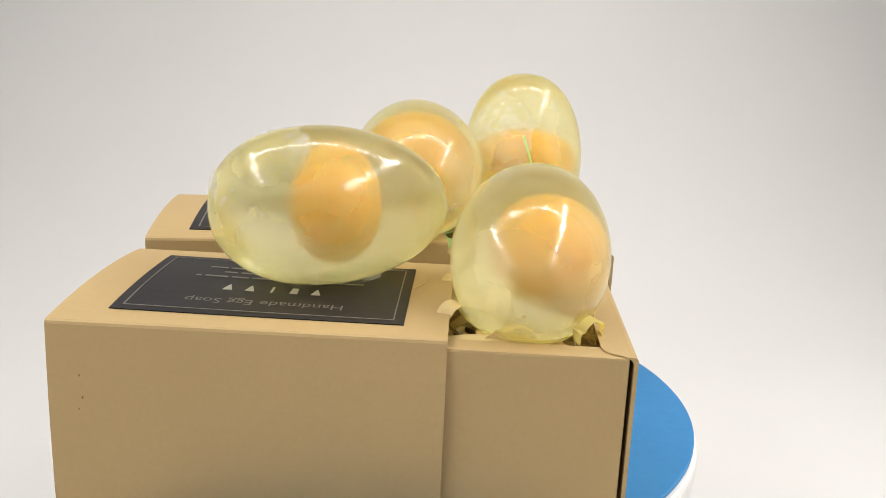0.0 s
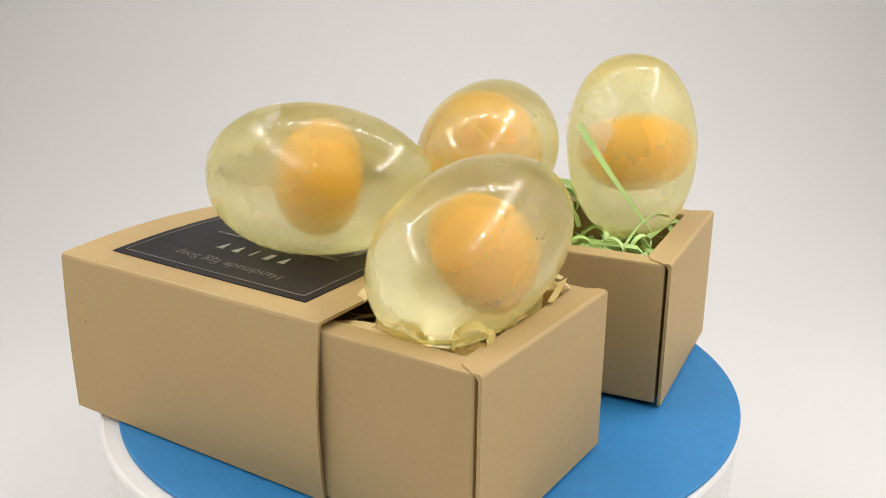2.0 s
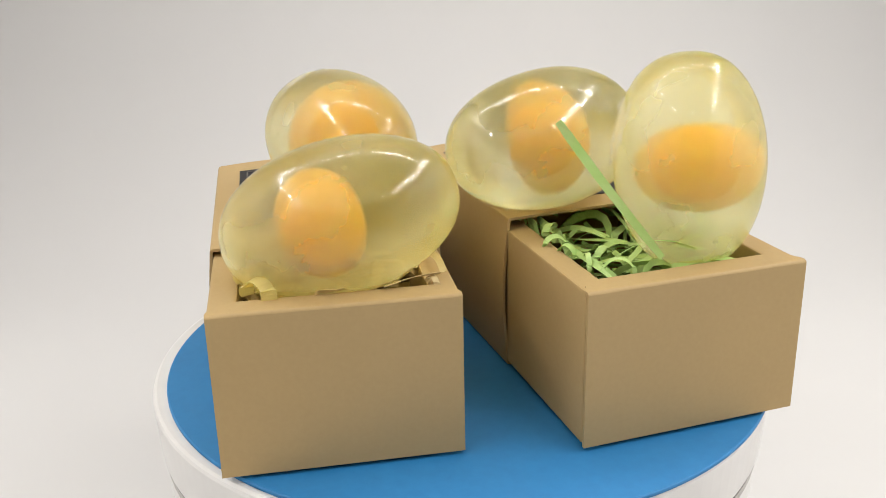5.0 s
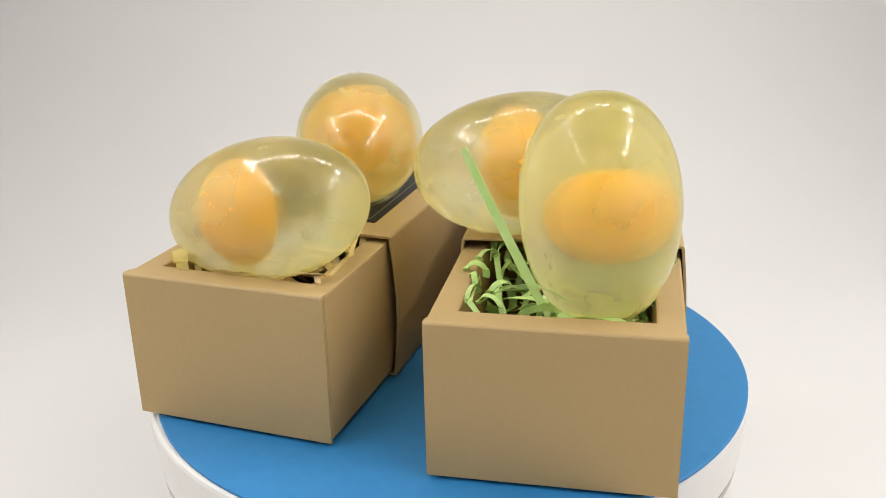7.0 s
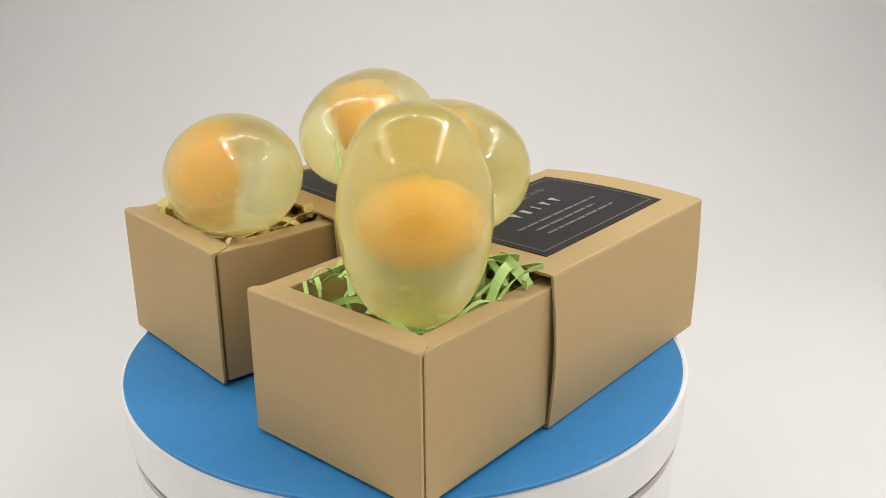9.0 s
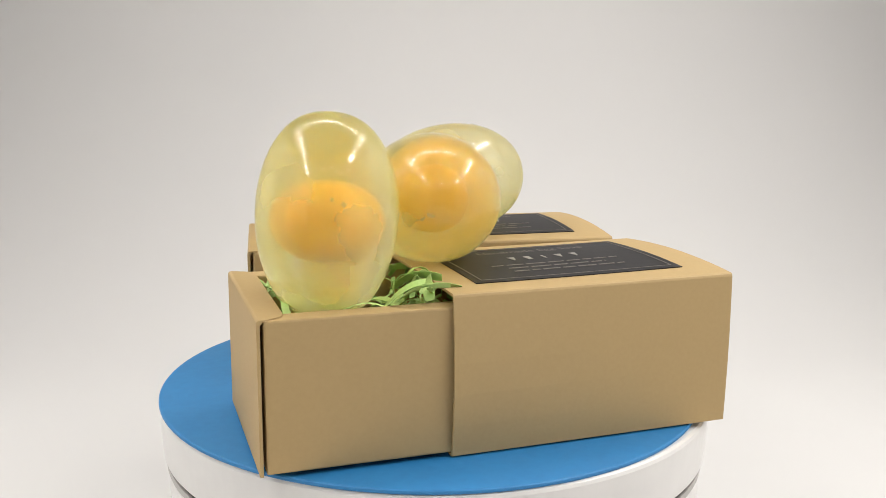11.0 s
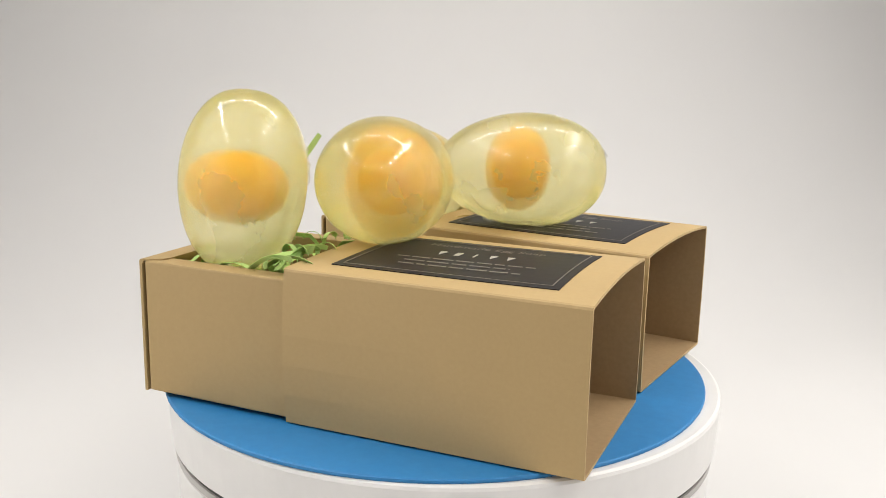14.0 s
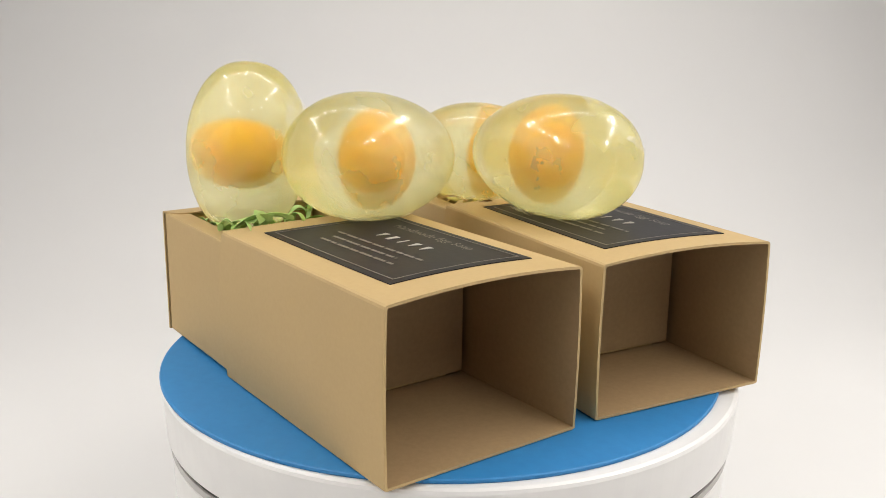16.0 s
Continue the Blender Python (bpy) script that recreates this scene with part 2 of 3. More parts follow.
for name, r, low, high, m in (("seam", 0.0810, 0.0194, 0.0189, SEAM), ("collar", 0.0816, 0.0188, 0.0170, COLLAR), ("seam", 0.0810, 0.0169, 0.0157, SEAM)):
    bm = bmesh.new()
    lathe(bm, [(0, H0 - low), (r, H0 - low), (r, H0 - high), (0, H0 - high)])
    part(name, bm, m, turntable, "dark gap under the platter" if m is SEAM else "grey collar of the base")
bm = bmesh.new()
lathe(bm, [(0, -0.0156), (0.0816, -0.0156), (0.0822, -0.0150), (0.0831, -0.0012), (0.0828, -0.0004), (0.0820, 0.0), (0, 0)], 128)
platter = part("platter", bm, WHITE, turntable, smooth=False)
platter.matrix_basis = pose(0, 0, H0)

bm = bmesh.new()
lathe(bm, [(0, 0), (0.0808, 0), (0.0810, 0.0003), (0.0810, 0.0009), (0.0807, 0.0012), (0, 0.0012)], 128)
mat = tagged(part("blue_mat", bm, BLUE), "round blue card mat lying on the white platter", "mat")
rides(mat, pose(0.0042, 0.0034, -0.0012))

# ---- gift boxes ----
L, W, H, T = 0.0791, 0.0552, 0.0400, 0.0007  # H is set anew for each box


def bow(x, y):
    """How far the top of the sleeve arches up over its straight edges."""
    v = max(0.0, 1 - (2 * y / W) ** 2)
    u = max(0.0, min(1.0, 0.5 - x / L))
    return v * (0.0003 + 0.0012 * u * u)


def sleeve_mesh():
    """A rectangular tube of board, open at both ends, rounded along its folds."""
    bm = bmesh.new()
    r = 0.0008

    def loop(inset):
        w, h, z0 = W / 2 - inset, H - inset, inset
        q = max(r - inset, 0.0002)
        pts = []
        for k in range(13):
            pts.append((-w + q + (2 * w - 2 * q) * k / 12, h, 1, 0))
        pts += [(w - q * 0.3, h - q * 0.3, 0, 0), (w, h - q, 0, 0)]
        for k in range(1, 5):
            pts.append((w, h - q - (h - q - z0) * k / 5, 0, math.sin(math.pi * k / 5)))
        pts += [(w, z0 + q * 0.3, 0, 0), (w - q, z0, 0, 0), (-w + q, z0, 0, 0), (-w, z0 + q * 0.3, 0, 0)]
        for k in range(4, 0, -1):
            pts.append((-w, h - q - (h - q - z0) * k / 5, 0, -math.sin(math.pi * k / 5)))
        pts += [(-w, h - q, 0, 0), (-w + q * 0.3, h - q * 0.3, 0, 0)]
        return pts

    outer, inner = loop(0), loop(T)
    n = len(outer)
    steps = 14
    rows = []
    for s in range(steps + 1):
        x = -L / 2 + L * s / steps
        row = []
        swell = 0.0004 + 0.0011 * (s / steps) ** 2
        for pts in (outer, inner):
            row.append([bm.verts.new((x, y + swell * side, z + (bow(x, y) if top else 0))) for y, z, top, side in pts])
        rows.append(row)
    for a, b in zip(rows, rows[1:]):
        for i in range(2):
            for k in range(n):
                j = (k + 1) % n
                bm.faces.new((a[i][k], b[i][k], b[i][j], a[i][j]))
    for row in (rows[0], rows[-1]):
        for k in range(n):
            j = (k + 1) % n
            bm.faces.new((row[0][k], row[0][j], row[1][j], row[1][k]))
    return bm


def on_top(bm, x0, x1, y0, y1, low, high, nx=12, ny=10):
    """A thin plate that follows the arch of the sleeve's top."""
    for top in (0, 1):
        grid = [[bm.verts.new((x0 + (x1 - x0) * i / nx, y0 + (y1 - y0) * j / ny, 0)) for j in range(ny + 1)] for i in range(nx + 1)]
        for col in grid:
            for v in col:
                v.co.z = H + bow(v.co.x, v.co.y) + (high if top else low)
        for i in range(nx):
            for j in range(ny):
                bm.faces.new((grid[i][j], grid[i + 1][j], grid[i + 1][j + 1], grid[i][j + 1]))
        if top:
            up = grid
        else:
            down = grid
    rim = lambda g: [g[i][0] for i in range(nx)] + [g[nx][j] for j in range(ny)] + [g[i][ny] for i in range(nx, 0, -1)] + [g[0][j] for j in range(ny, 0, -1)]
    a, b = rim(down), rim(up)
    for k in range(len(a)):
        j = (k + 1) % len(a)
        bm.faces.new((a[k], a[j], b[j], b[k]))


LX0, LX1, LY0, LY1 = -0.0293, 0.0305, -0.0208, 0.0195  # the label on the sleeve's top


def lettering(words, size, x, y, parent, mat):
    """A line of print; it reads from the side of growing y, with its head towards falling y."""
    curve = bpy.data.curves.new("lettering", "FONT")
    curve.body, curve.size, curve.align_x, curve.align_y = words, size, "CENTER", "CENTER"
    curve.resolution_u = 3
    tmp = bpy.data.objects.new("lettering_curve", curve)
    me = bpy.data.meshes.new_from_object(tmp)
    bpy.data.objects.remove(tmp)
    for v in me.vertices:
        px, py = x - v.co.x, y - v.co.y
        v.co = (px, py, H + bow(px, py) + 0.00042)
    me.materials.append(mat)
    ob = new("lettering", me)
    ob.parent = parent
    return ob


def plate(bm, x, y, wide, tall, tip):
    """A thin flat shape on the label: wide at its head, tip times as wide at its foot."""
    ring = [(x - wide / 2, y - tall / 2), (x + wide / 2, y - tall / 2), (x + wide / 2 * tip, y + tall / 2), (x - wide / 2 * tip, y + tall / 2)]
    low = [bm.verts.new((a, b, H + bow(a, b) + 0.00030)) for a, b in ring]
    top = [bm.verts.new((a, b, H + bow(a, b) + 0.00042)) for a, b in ring]
    bm.faces.new(top)
    bm.faces.new(low[::-1])
    for k in range(4):
        bm.faces.new((low[k], low[(k + 1) % 4], top[(k + 1) % 4], top[k]))


def print_label(box):
    bm = bmesh.new()
    on_top(bm, LX0, LX1, LY0, LY1, 0.00006, 0.00026)
    label = part("label", bm, LABEL, box, "black paper label with a thin pale border")
    e, w = 0.0021, 0.00028
    for x0, x1, y0, y1 in ((LX0 + e, LX1 - e, LY0 + e, LY0 + e + w), (LX0 + e, LX1 - e, LY1 - e - w, LY1 - e),
                           (LX0 + e, LX0 + e + w, LY0 + e + w, LY1 - e - w), (LX1 - e - w, LX1 - e, LY0 + e + w, LY1 - e - w)):
        bm = bmesh.new()
        on_top(bm, x0, x1, y0, y1, 0.00030, 0.00040, 12 if x1 - x0 > 0.01 else 1, 10 if y1 - y0 > 0.01 else 1)
        part("border_line", bm, INK_DIM, label)
    cx, cy = (LX0 + LX1) / 2, (LY0 + LY1) / 2
    lettering("Handmade Egg Soap", 0.0041, cx, LY0 + 0.0075, label, INK_DIM)
    # the maker's mark: a row of plain shapes
    for k, (wide, tip) in enumerate(((0.0021, 0.1), (0.0017, 0.8), (0.0005, 1.0), (0.0021, 0.1), (0.0021, 0.1))):
        bm = bmesh.new()
        x, y = cx + 0.0096 - 0.0048 * k, cy - 0.0035
        plate(bm, x, y, wide, 0.0036, tip)
        part("mark_shape", bm, INK, label)
    for k, (half, off) in enumerate(((0.0190, 0.0), (0.0145, 0.001), (0.0165, -0.001))):
        bm = bmesh.new()
        y = cy + 0.0040 + 0.0036 * k
        x = cx + off + half
        while x > cx + off - half:
            step = random.uniform(0.0022, 0.0060)
            on_top(bm, max(x - step, cx + off - half), x, y - 0.0004, y + 0.0004, 0.00030, 0.00040, 1, 1)
            x -= step + 0.0009
        part("fine_print", bm, INK_DIM, label)
    return label


def drawer_part(box, out, wide, rim, shift, skew, length=0.0810):
    """The tray: double walls with a broad ledge, and end walls folded over the side walls."""
    x1, x0 = out, out - length
    w, h, z0 = wide / 2, rim, 0.0008
    side, end = 0.0062, 0.0052
    bm = bmesh.new()
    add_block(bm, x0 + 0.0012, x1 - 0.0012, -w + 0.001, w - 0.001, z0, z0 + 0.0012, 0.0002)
    # tray floor in the darkened board: its shade is painted in
    tray = part("drawer", bm, KRAFT_SHADE, box, "kraft board tray pulled part way out")
    for s in (-1, 1):
        bm = bmesh.new()
        y0, y1 = sorted((s * w, s * (w - side)))
        add_block(bm, x0 + 0.0030, x1 - 0.0010, y0, y1, z0 + 0.0002, h, 0.0006)
        part("side_wall", bm, KRAFT, tray, smooth=False)
    for xa, xb in ((x1 - end, x1), (x0, x0 + end)):
        bm = bmesh.new()
        add_block(bm, xa, xb, -w + side + 0.0001, w - side - 0.0001, z0 + 0.0003, h - 0.0004, 0.0003)
        part("end_wall", bm, KRAFT, tray)
    # the outer face of the front wall, and its fold, which laps over the ledge with rounded tongues
    bm = bmesh.new()
    prof = [(x1 - 0.0002, z0), (x1 + 0.0006, z0), (x1 + 0.0006, h - 0.0010)]
    prof += [(x1 - 0.0003 + 0.0009 * math.cos(math.pi / 2 * k / 5), h - 0.0005 + 0.0009 * math.sin(math.pi / 2 * k / 5)) for k in range(1, 6)]
    prof += [(x1 - 0.0008, h + 0.00039), (x1 - 0.0008, h - 0.0002), (x1 - 0.0002, h - 0.0010)]
    ends = [[bm.verts.new((x, y, z)) for x, z in prof] for y in (-w - 0.0002, w + 0.0002)]
    bm.faces.new(ends[0])
    bm.faces.new(ends[1][::-1])
    for k in range(len(prof)):
        j = (k + 1) % len(prof)
        bm.faces.new((ends[0][k], ends[0][j], ends[1][j], ends[1][k]))
    part("front_face", bm, KRAFT, tray)
    bm = bmesh.new()
    reach = end + 0.0010
    line = [(x1 - 0.0004, -w - 0.0002), (x1 - 0.0004, w + 0.0002)]
    for s in (1, -1):
        corner = [(x1 - 0.0006 - reach * 0.20 * k / 4 - reach * 0.1, s * (w + 0.0001 - 0.0008 * (k / 4) ** 2)) for k in range(5)]
        corner += [(x1 - reach * (0.4 + 0.6 * math.sin(math.pi / 2 * k / 5)), s * (w - 0.0009 - side * 0.75 * (1 - math.cos(math.pi / 2 * k / 5)))) for k in range(1, 6)]
        line += corner if s == 1 else corner[::-1]
    lo = [bm.verts.new((x, y, h - 0.0001)) for x, y in line]
    hi = [bm.verts.new((x, y, h + 0.00037)) for x, y in line]
    bm.faces.new(lo[::-1])
    bm.faces.new(hi)
    for k in range(len(line)):
        j = (k + 1) % len(line)
        bm.faces.new((lo[k], lo[j], hi[j], hi[k]))
    part("front_fold", bm, KRAFT, tray)
    bm = bmesh.new()
    # rear face, with the shade of the sleeve put into its colour
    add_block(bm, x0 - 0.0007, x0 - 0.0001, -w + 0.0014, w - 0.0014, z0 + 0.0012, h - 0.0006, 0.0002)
    part("rear_face", bm, KRAFT_SHADE, tray)
    tray.matrix_basis = pose(0.04, shift, 0, 0, 0, skew) @ pose(-0.04, 0, 0)
    return tray


def gift_box(label, tall, out, wide, rim, shift, skew, m, dents):
    global H
    H = tall
    box = tagged(new("gift_box"), label, "gift box", "soap gift boxes")
    sleeve = part("sleeve", sleeve_mesh(), KRAFT, box, "kraft board sleeve with an open end")
    # inner faces get the darker copy of the board, as painted shade
    sleeve.data.materials.append(KRAFT_SHADE)
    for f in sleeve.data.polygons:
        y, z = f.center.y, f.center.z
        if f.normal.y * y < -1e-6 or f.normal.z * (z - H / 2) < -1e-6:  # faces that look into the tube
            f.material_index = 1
    print_label(box)
    drawer_part(box, out, wide, rim, shift, skew)
    for x, side, z, r in dents:
        bm = bmesh.new()
        bmesh.ops.create_icosphere(bm, subdivisions=1, radius=r)
        for v in bm.verts:
            v.co = (x + v.co.x, side * (W / 2 + 0.0004) + v.co.y * 0.35, z + v.co.z * 1.3)
        part("scuff", bm, SCUFF, sleeve, "small dark scuff")
    return rides(box, m)


BOX_A = pose(-0.0223, -0.0321, 0.0003, 0, 0, -5.47)
BOX_B = pose(-0.0215, 0.0360, 0.0003, 0, 0, 2.66)
OUT_A, OUT_B = 0.0765, 0.0852
gift_box("kraft sliding gift box with black label and straw filling", 0.0402, OUT_A, 0.0530, 0.0383, -0.0004, -0.83, BOX_A, ((-0.0330, -1, 0.0290, 0.00022), (-0.0326, -1, 0.0243, 0.00026), (-0.0334, -1, 0.0218, 0.00018)))
gift_box("kraft sliding gift box with black label and green filling", 0.0411, OUT_B, 0.0544, 0.0379, -0.0004, -0.91, BOX_B, ((0.0380, 1, 0.0190, 0.00028),))

# ---- egg soaps ----


def egg_mesh(a, b, taper, seed, ripple=0.0, rings=64, segs=96, full=0.90):
    """An egg about z: blunt below, slightly drawn in above, a little uneven."""
    bm = bmesh.new()
    prof = []
    for k in range(rings + 1):
        th = math.pi * k / rings
        z = -math.cos(th)
        r = max(0.0, math.sin(th)) ** full * (1 - taper * z)
        prof.append((b * r if 0 < k < rings else 0.0, a * z))
    lathe(bm, prof, segs)
    for v in bm.verts:
        f = noise.noise(v.co * 45 + Vector((seed, 0, 0)))
        g = noise.noise(v.co * 210 + Vector((0, seed, 0))) + 0.6 * noise.noise(v.co * 420 + Vector((0, 0, seed)))
        v.co *= 1 + 0.012 * f + ripple * g
    return bm


def film_mesh(a, b, turn, seed):
    """A wrinkled skin of clear film over the underside of an egg."""
    bm = bmesh.new()
    inv = turn.to_3x3().transposed()
    rows = []
    for i in range(13):
        tip = radians(5 + 31 * i / 12)
        row = []
        for k in range(72):
            turn_by = 2 * math.pi * k / 72
            fade = tip * (1 + 0.16 * noise.noise(Vector((math.cos(turn_by) * 2, math.sin(turn_by) * 2, seed))))
            d = Vector((math.sin(fade) * math.cos(turn_by), math.sin(fade) * math.sin(turn_by), -math.cos(fade)))
            q = inv @ d
            reach = 1 / math.sqrt((q.x / b) ** 2 + (q.y / b) ** 2 + (q.z / a) ** 2)
            fold = noise.noise(Vector((math.cos(turn_by) * 9, math.sin(turn_by) * 9, i * 0.25 + seed)))
            row.append(bm.verts.new(d * (reach * 0.998 + 0.0003 + 0.0007 * max(0.0, fold) * (i / 12))))
        rows.append(row)
    for p, q in zip(rows, rows[1:]):
        for k in range(72):
            bm.faces.new((p[k], p[(k + 1) % 72], q[(k + 1) % 72], q[k]))
    return bm


def wrap_mesh(a, b, turn, aim, spread, seed):
    """A creased patch of clear film that clings to an egg on the side named by aim."""
    bm = bmesh.new()
    inv = turn.to_3x3().transposed()
    to_aim = Vector(aim).normalized().to_track_quat("Z", "Y").to_matrix()
    n = 44
    grid = []
    for i in range(n + 1):
        row = []
        for k in range(n + 1):
            u, v = 2 * i / n - 1, 2 * k / n - 1
            edge = 1 + 0.18 * noise.noise(Vector((u * 2, v * 2, seed + 7)))
            d = to_aim @ Vector((math.tan(radians(spread)) * u * edge * math.sqrt(1 - v * v / 2), math.tan(radians(spread)) * v * edge * math.sqrt(1 - u * u / 2), 1)).normalized()
            q = inv @ d
            reach = 1 / math.sqrt((q.x / b) ** 2 + (q.y / b) ** 2 + (q.z / a) ** 2)
            crease = abs(noise.noise(Vector((u * 3.1, v * 6.3, seed)))) + 0.6 * abs(noise.noise(Vector((u * 9, v * 5, seed + 2))))
            row.append(bm.verts.new(d * (reach * 1.012 + 0.0011 * crease)))
        grid.append(row)
    for i in range(n):
        for k in range(n):
            bm.faces.new((grid[i][k], grid[i + 1][k], grid[i + 1][k + 1], grid[i][k + 1]))
    return bm


def skirt_mesh(a, b, turn, low, high, seed):
    """A wrinkled skirt of film that leaves the egg at one height and spreads to a ragged rim a little higher."""
    bm = bmesh.new()
    inv = turn.to_3x3().transposed()
    rows = []
    for i in range(8):
        f = i / 7
        row = []
        for k in range(120):
            turn_by = 2 * math.pi * k / 120
            c, s = math.cos(turn_by), math.sin(turn_by)
            lo, hi = 0.0, a
            for step in range(18):
                mid = (lo + hi) / 2
                q = inv @ Vector((c * mid, s * mid, low))
                if (q.x / b) ** 2 + (q.y / b) ** 2 + (q.z / a) ** 2 < 1:
                    lo = mid
                else:
                    hi = mid
            fold = noise.noise(Vector((c * 7, s * 7, seed)))
            ragged = noise.noise(Vector((c * 3, s * 3, seed + 5)))
            r = lo + 0.0002 + f * (0.0036 + 0.0009 * ragged) + 0.0004 * fold * f
            row.append(bm.verts.new((c * r, s * r, low + (high - low) * (f ** 1.5) * (1 + 0.35 * fold))))
        rows.append(row)
    for p, q in zip(rows, rows[1:]):
        for k in range(120):
            bm.faces.new((p[k], p[(k + 1) % 120], q[(k + 1) % 120], q[k]))
    return bm


def egg_soap(label, centre, a, b, azimuth, rise, taper, yolk, shift, seed, film=False, full=0.90, skirt=None, wrap=None):
    soap = tagged(new("egg_soap"), label, "egg soap", "egg soaps")
    axis = Vector((math.cos(radians(azimuth)) * math.cos(radians(rise)), math.sin(radians(azimuth)) * math.cos(radians(rise)), math.sin(radians(rise))))
    turn = axis.to_track_quat("Z", "Y").to_matrix().to_4x4()
    base = Vector(centre)
    base.z -= math.sqrt((a * axis.z) ** 2 + b * b * (1 - axis.z ** 2))
    up = Vector(centre) - base
    white = part("white", egg_mesh(a, b, taper, seed, 0.0005, full=full), SOAP, soap, "clear pale yellow soap", smooth=True)
    white.matrix_basis = Matrix.Translation(up) @ turn
    core = part("yolk", egg_mesh(yolk[1], yolk[0], 0.0, seed + 3, 0.0, 32, 48), YOLK, soap, "opaque orange soap", smooth=True)
    core.matrix_basis = Matrix.Translation(up + Vector(shift)) @ turn
    if film:
        sheet = part("film_gather", film_mesh(a, b, turn, seed), FILM, soap, "crumpled clear film gathered underneath", smooth=True)
        sheet.matrix_basis = Matrix.Translation(up)
    if wrap:
        patch = part("film_wrap", wrap_mesh(a, b, turn, wrap[0], wrap[1], seed), FILM, soap, "creased clear film clinging to it", smooth=True)
        patch.matrix_basis = Matrix.Translation(up)
    if skirt:
        rim = part("film_skirt", skirt_mesh(a, b, turn, skirt[0], skirt[1], seed), YELLOW_FILM, soap, "wrinkled yellowish film spread round its foot", smooth=True)
        rim.matrix_basis = Matrix.Translation(up)
    return rides(soap, Matrix.Translation(base))


egg_soap("clear yellow egg soap with orange yolk lying on a box", (-0.0104, -0.0255, 0.0584), 0.027, 0.0179, 14.3, -0.5, 0.084, (0.0094, 0.0088), (0.0003, 0.0004, 0.0003), 1, True, wrap=((-0.62, -0.45, 0.55), 30))
egg_soap("clear yellow egg soap with orange yolk resting in straw filling", (0.0343, -0.035, 0.0514), 0.0272, 0.0175, 78.8, 14.6, 0.020, (0.0096, 0.0088), (0.0034, -0.0044, 0.0003), 5, skirt=(-0.0138, -0.0117))
egg_soap("clear yellow egg soap with orange yolk lying across a box", (0.0109, 0.0228, 0.0589), 0.0261, 0.0179, 95.4, 5.4, -0.050, (0.0096, 0.0086), (-0.0016, 0.0008, -0.0002), 9, True)
egg_soap("clear yellow egg soap standing upright in green filling", (0.0433, 0.0463, 0.0584), 0.0256, 0.0175, 43.4, 94.5, -0.023, (0.0102, 0.0088), (0.0004, 0.0016, -0.0006), 14, full=0.85, wrap=((-0.45, -0.64, 0.40), 32))

# ---- paper filling ----


def curl(rng, x, y, z, size):
    """Points of one curled paper strip."""
    a = rng.uniform(0, 2 * math.pi)
    turn = rng.uniform(-2.6, 2.6)
    rise = rng.uniform(-0.25, 0.35)
    pts = []
    px, py = x, y
    n = 7
    for k in range(n):
        pts.append((px, py, z + size * rise * math.sin(math.pi * k / (n - 1))))
        px += size / n * math.cos(a + turn * k / n)
        py += size / n * math.sin(a + turn * k / n)
    return pts


def filling(name, label, mat, m, out, count, seed, top, width):
    rng = random.Random(seed)
    bm = bmesh.new()
    x0, x1, y1 = out - 0.070, out - 0.0062, 0.0200
    for k in range(count):
        x, y = rng.uniform(0.026, x1), rng.uniform(-y1, y1)
        z = rng.uniform(0.006, top)
        pts = [(min(max(p[0], x0), x1), min(max(p[1], -y1), y1), min(max(p[2], 0.003), top + 0.002)) for p in curl(rng, x, y, z, rng.uniform(0.012, 0.028))]
        ribbon(bm, pts, width * rng.uniform(0.7, 1.3), rng.uniform(-1.5, 1.5), rng.uniform(-0.8, 0.8))
    add_block(bm, x0, x1, -y1, y1, 0.0023, 0.0050)
    ob = tagged(part(name, bm, mat), label, "paper filling", kind="stuff")
    return rides(ob, m)


filling("green_shreds", "light green shredded tissue paper filling the tray", GREEN, BOX_B, OUT_B, 240, 4, 0.0368, 0.0017)
filling("straw_shreds", "straw coloured shredded paper filling the tray", STRAW, BOX_A, OUT_A, 190, 8, 0.0372, 0.0024)


def strip(name, label, mat, points, width, twist=0.0, lean=0.0):
    bm = bmesh.new()
    ribbon(bm, points, width, twist, lean)
    ob = part(name, bm, mat, smooth=False)
    tagged(ob, label, "paper strip", "loose paper strips")
    return rides(ob, pose(0, 0, 0.0005))


def arc_points(a, b, lift, n=9, sway=(0, 0, 0)):
    a, b, sway = Vector(a), Vector(b), Vector(sway)
    return [a.lerp(b, k / n) + (Vector((0, 0, lift)) + sway) * math.sin(math.pi * k / n) for k in range(n + 1)]


strip("green_strip", "long light green paper strip leaning on the upright egg", GREEN, arc_points((0.0532, 0.0352, 0.0390), (0.0386, 0.0152, 0.0692), 0.0, sway=(-0.001, -0.001, 0.001)), 0.0021, 0.8, 0.6)
strip("green_strip", "thin green paper strip arching beside the upright egg", GREEN, arc_points((0.0500, 0.0210, 0.0370), (0.0560, 0.0420, 0.0415), 0.004), 0.0010, 0.4, 0.2)
strip("green_strip", "broad green paper strip lying over the tray's edge", GREEN, arc_points((0.0310, 0.0540, 0.0370), (0.0125, 0.0585, 0.0408), 0.0025), 0.0020, 0.7, 0.2)
strip("green_strip", "broad green paper strip lying over the tray's edge", GREEN, arc_points((0.0330, 0.0590, 0.0365), (0.0190, 0.0545, 0.0420), 0.002), 0.0026, -0.9, 0.4)

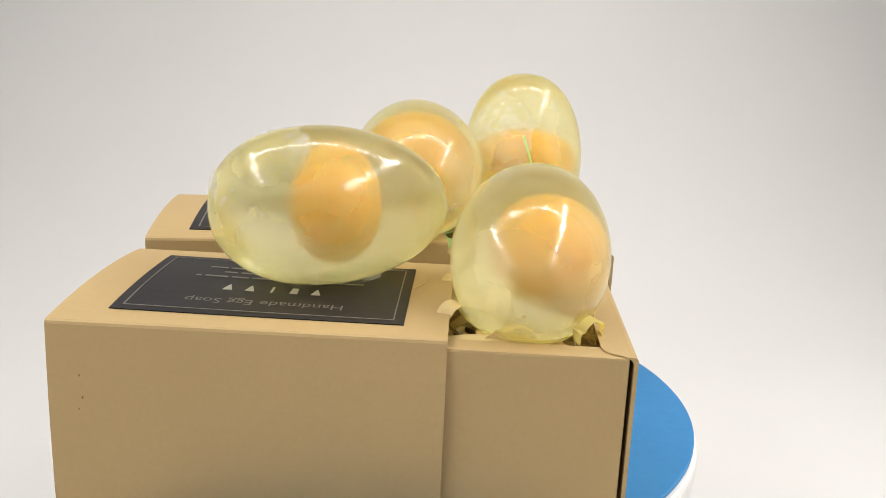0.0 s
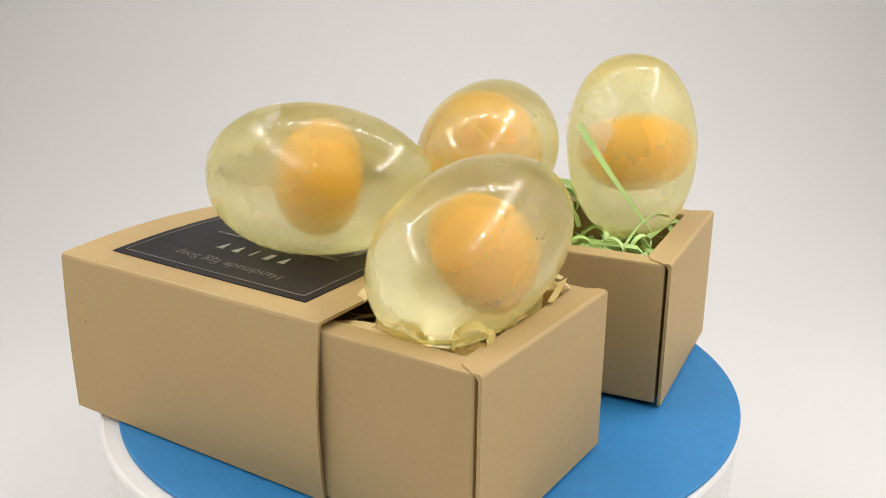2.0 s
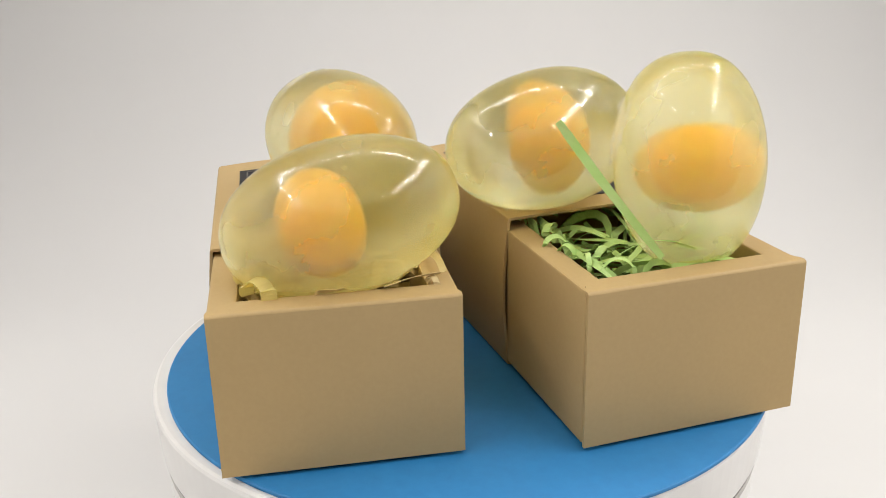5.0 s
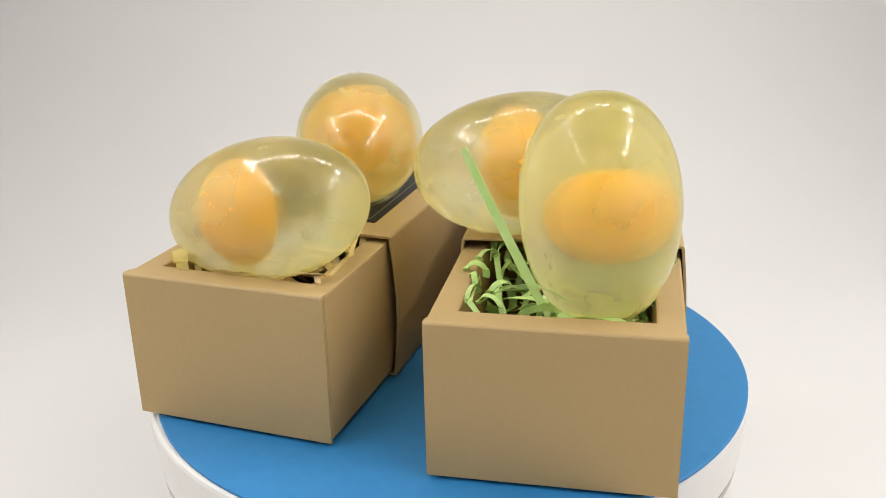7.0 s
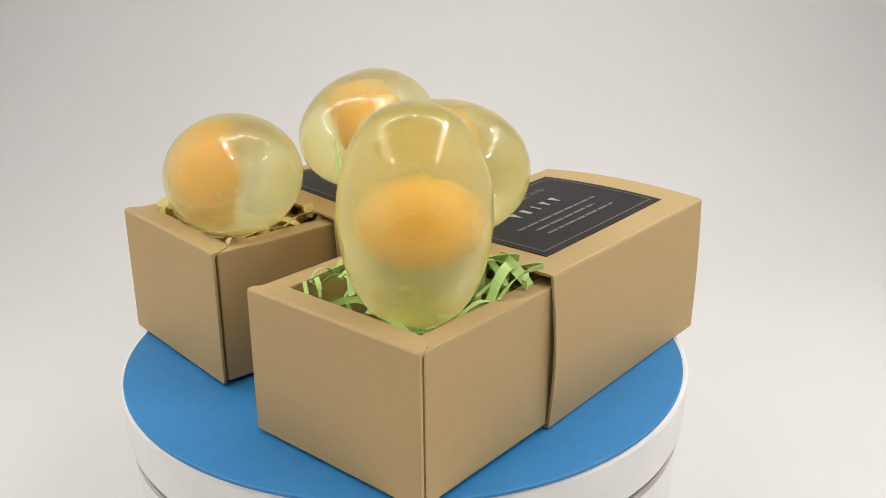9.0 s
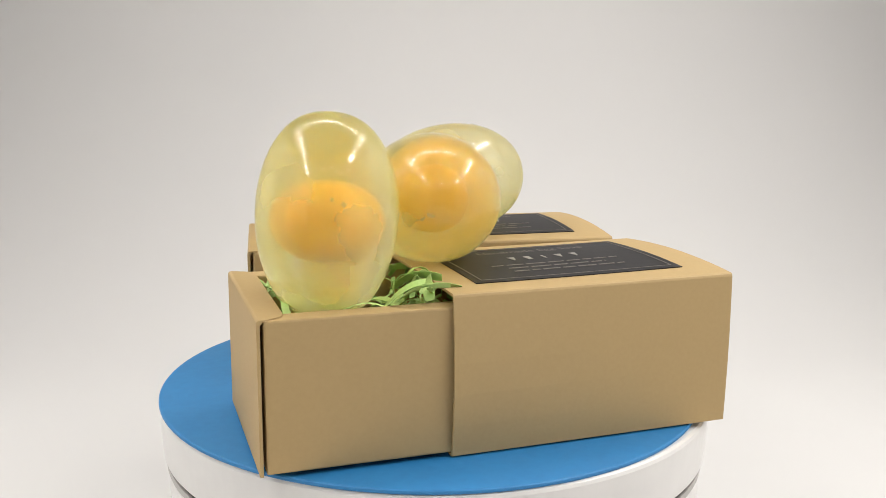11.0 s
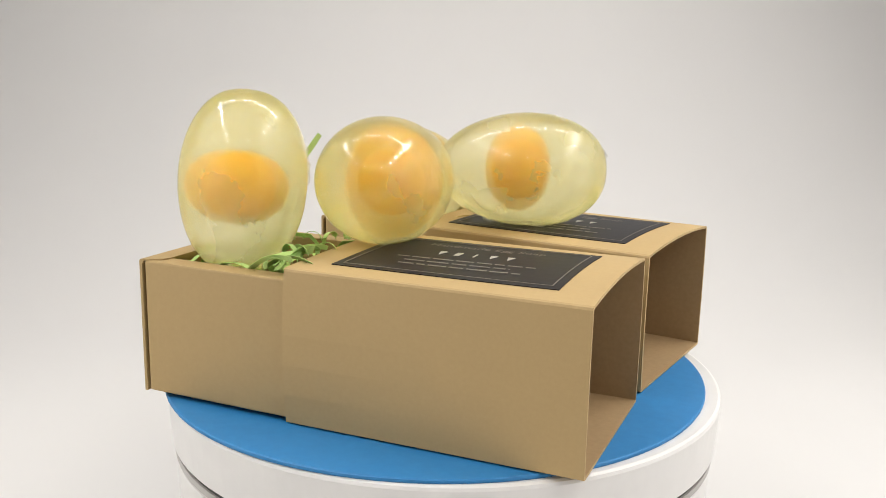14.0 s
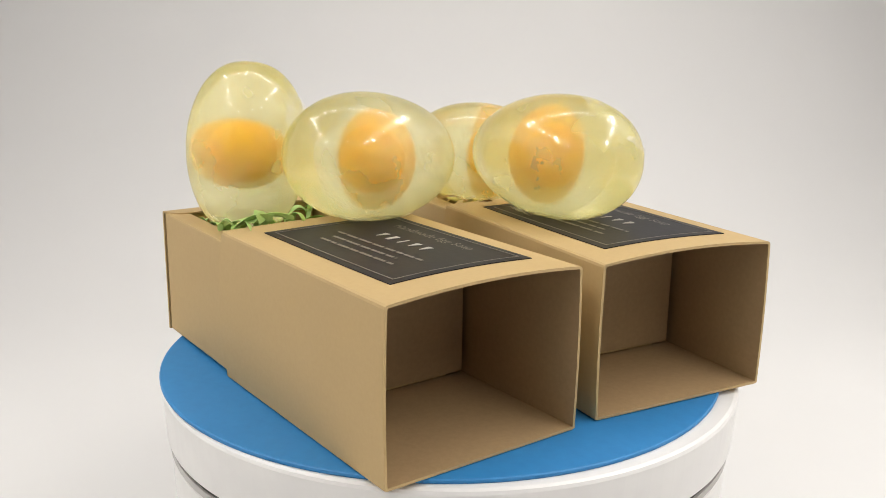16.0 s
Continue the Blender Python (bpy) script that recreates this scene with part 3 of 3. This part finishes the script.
for a, b, lift, wide in (
        ((0.0310, 0.0605, 0.0380), (0.0165, 0.0622, 0.0425), 0.0015, 0.0017), ((0.0270, 0.0460, 0.0385), (0.0165, 0.0550, 0.0428), 0.0020, 0.0027),
        ((0.0250, 0.0580, 0.0390), (0.0175, 0.0440, 0.0420), 0.0022, 0.0016), ((0.0215, 0.0620, 0.0390), (0.0180, 0.0500, 0.0424), 0.0018, 0.0028)):
    strip("green_strip", "crumpled light green paper strip by the sleeve's edge", GREEN, arc_points(a, b, lift, sway=(0.0007, -0.0006, 0)), wide, 0.9, 0.3)
for a, b, lift, wide in (
        ((0.0495, -0.0290, 0.0392), (0.0478, -0.0160, 0.0400), 0.0008, 0.0017), ((0.0470, -0.0150, 0.0398), (0.0325, -0.0142, 0.0394), 0.0009, 0.0016),
        ((0.0330, -0.0150, 0.0390), (0.0200, -0.0170, 0.0402), 0.0014, 0.0014)):
    strip("straw_strip", "thin straw coloured paper strip pressed along the tray's edge", STRAW, arc_points(a, b, lift, sway=(0.0004, 0.0003, 0)), wide, 0.5, 0.2)


def loop_points(centre, radius, start, sweep_by, heading, n=20):
    """An upright curl of paper: part of a circle in the upright plane at that heading."""
    c, s = math.cos(radians(heading)), math.sin(radians(heading))
    pts = []
    for k in range(n + 1):
        a = radians(start + sweep_by * k / n)
        pts.append((centre[0] + radius * math.cos(a) * c, centre[1] + radius * math.cos(a) * s, centre[2] + radius * math.sin(a)))
    return pts


GREEN_CURL, STRAW_CURL = "small curl of light green shredded paper", "small curl of straw coloured shredded paper"
for at, r, start, by, heading, wide in (
        ((0.0225, 0.0615, 0.0400), 0.0022, -20, 220, 35, 0.0016), ((0.0240, 0.0520, 0.0395), 0.0042, -30, 250, -30, 0.0016),
        ((0.0205, 0.0480, 0.0400), 0.0030, 0, 190, 70, 0.0020), ((0.0190, 0.0420, 0.0400), 0.0030, -10, 200, 10, 0.0018),
        ((0.0400, 0.0175, 0.0370), 0.0028, 10, 170, 20, 0.0014), ((0.0480, 0.0190, 0.0370), 0.0032, 0, 180, -15, 0.0012),
        ((0.0540, 0.0240, 0.0370), 0.0035, 0, 170, 60, 0.0012), ((0.0340, 0.0170, 0.0375), 0.0026, -20, 200, 80, 0.0018),
        ((0.0270, 0.0185, 0.0385), 0.0025, 0, 180, -50, 0.0020), ((0.0440, 0.0250, 0.0370), 0.0028, 10, 160, 120, 0.0016)):
    strip("green_curl", GREEN_CURL, GREEN, loop_points(at, r, start, by, heading), wide, 0.5)
for at, r, start, by, heading, wide in (
        ((0.0170, -0.0460, 0.0385), 0.0034, 0, 170, 40, 0.0036), ((0.0480, -0.0180, 0.0380), 0.0018, 0, 180, 20, 0.0014),
        ((0.0300, -0.0540, 0.0380), 0.0034, 0, 180, -10, 0.0030),
        ((0.0180, -0.0220, 0.0380), 0.0030, 0, 180, 60, 0.0028)):
    strip("straw_curl", STRAW_CURL, STRAW, loop_points(at, r, start, by, heading), wide, 0.4)

strip("film_flap", "folded flap of yellowish film at the egg's foot", YELLOW_FILM, loop_points((0.0440, -0.0552, 0.0388), 0.0036, -20, 215, 35), 0.0034, 0.3)

# ---- turning ----
RATE = 14.986  # degrees a second


def turned(t):
    return pose(*AXIS, 0, 0, 0, -RATE * t) @ pose(-AXIS[0], -AXIS[1], 0)


def motions():
    times = [0.5 * k for k in range(33)]
    walk(platter, [(t, pose(0, 0, H0, 0, 0, -RATE * t)) for t in times])
    for ob, m in TURNING:
        walk(ob, [(t, turned(t) @ m) for t in times])


motions()
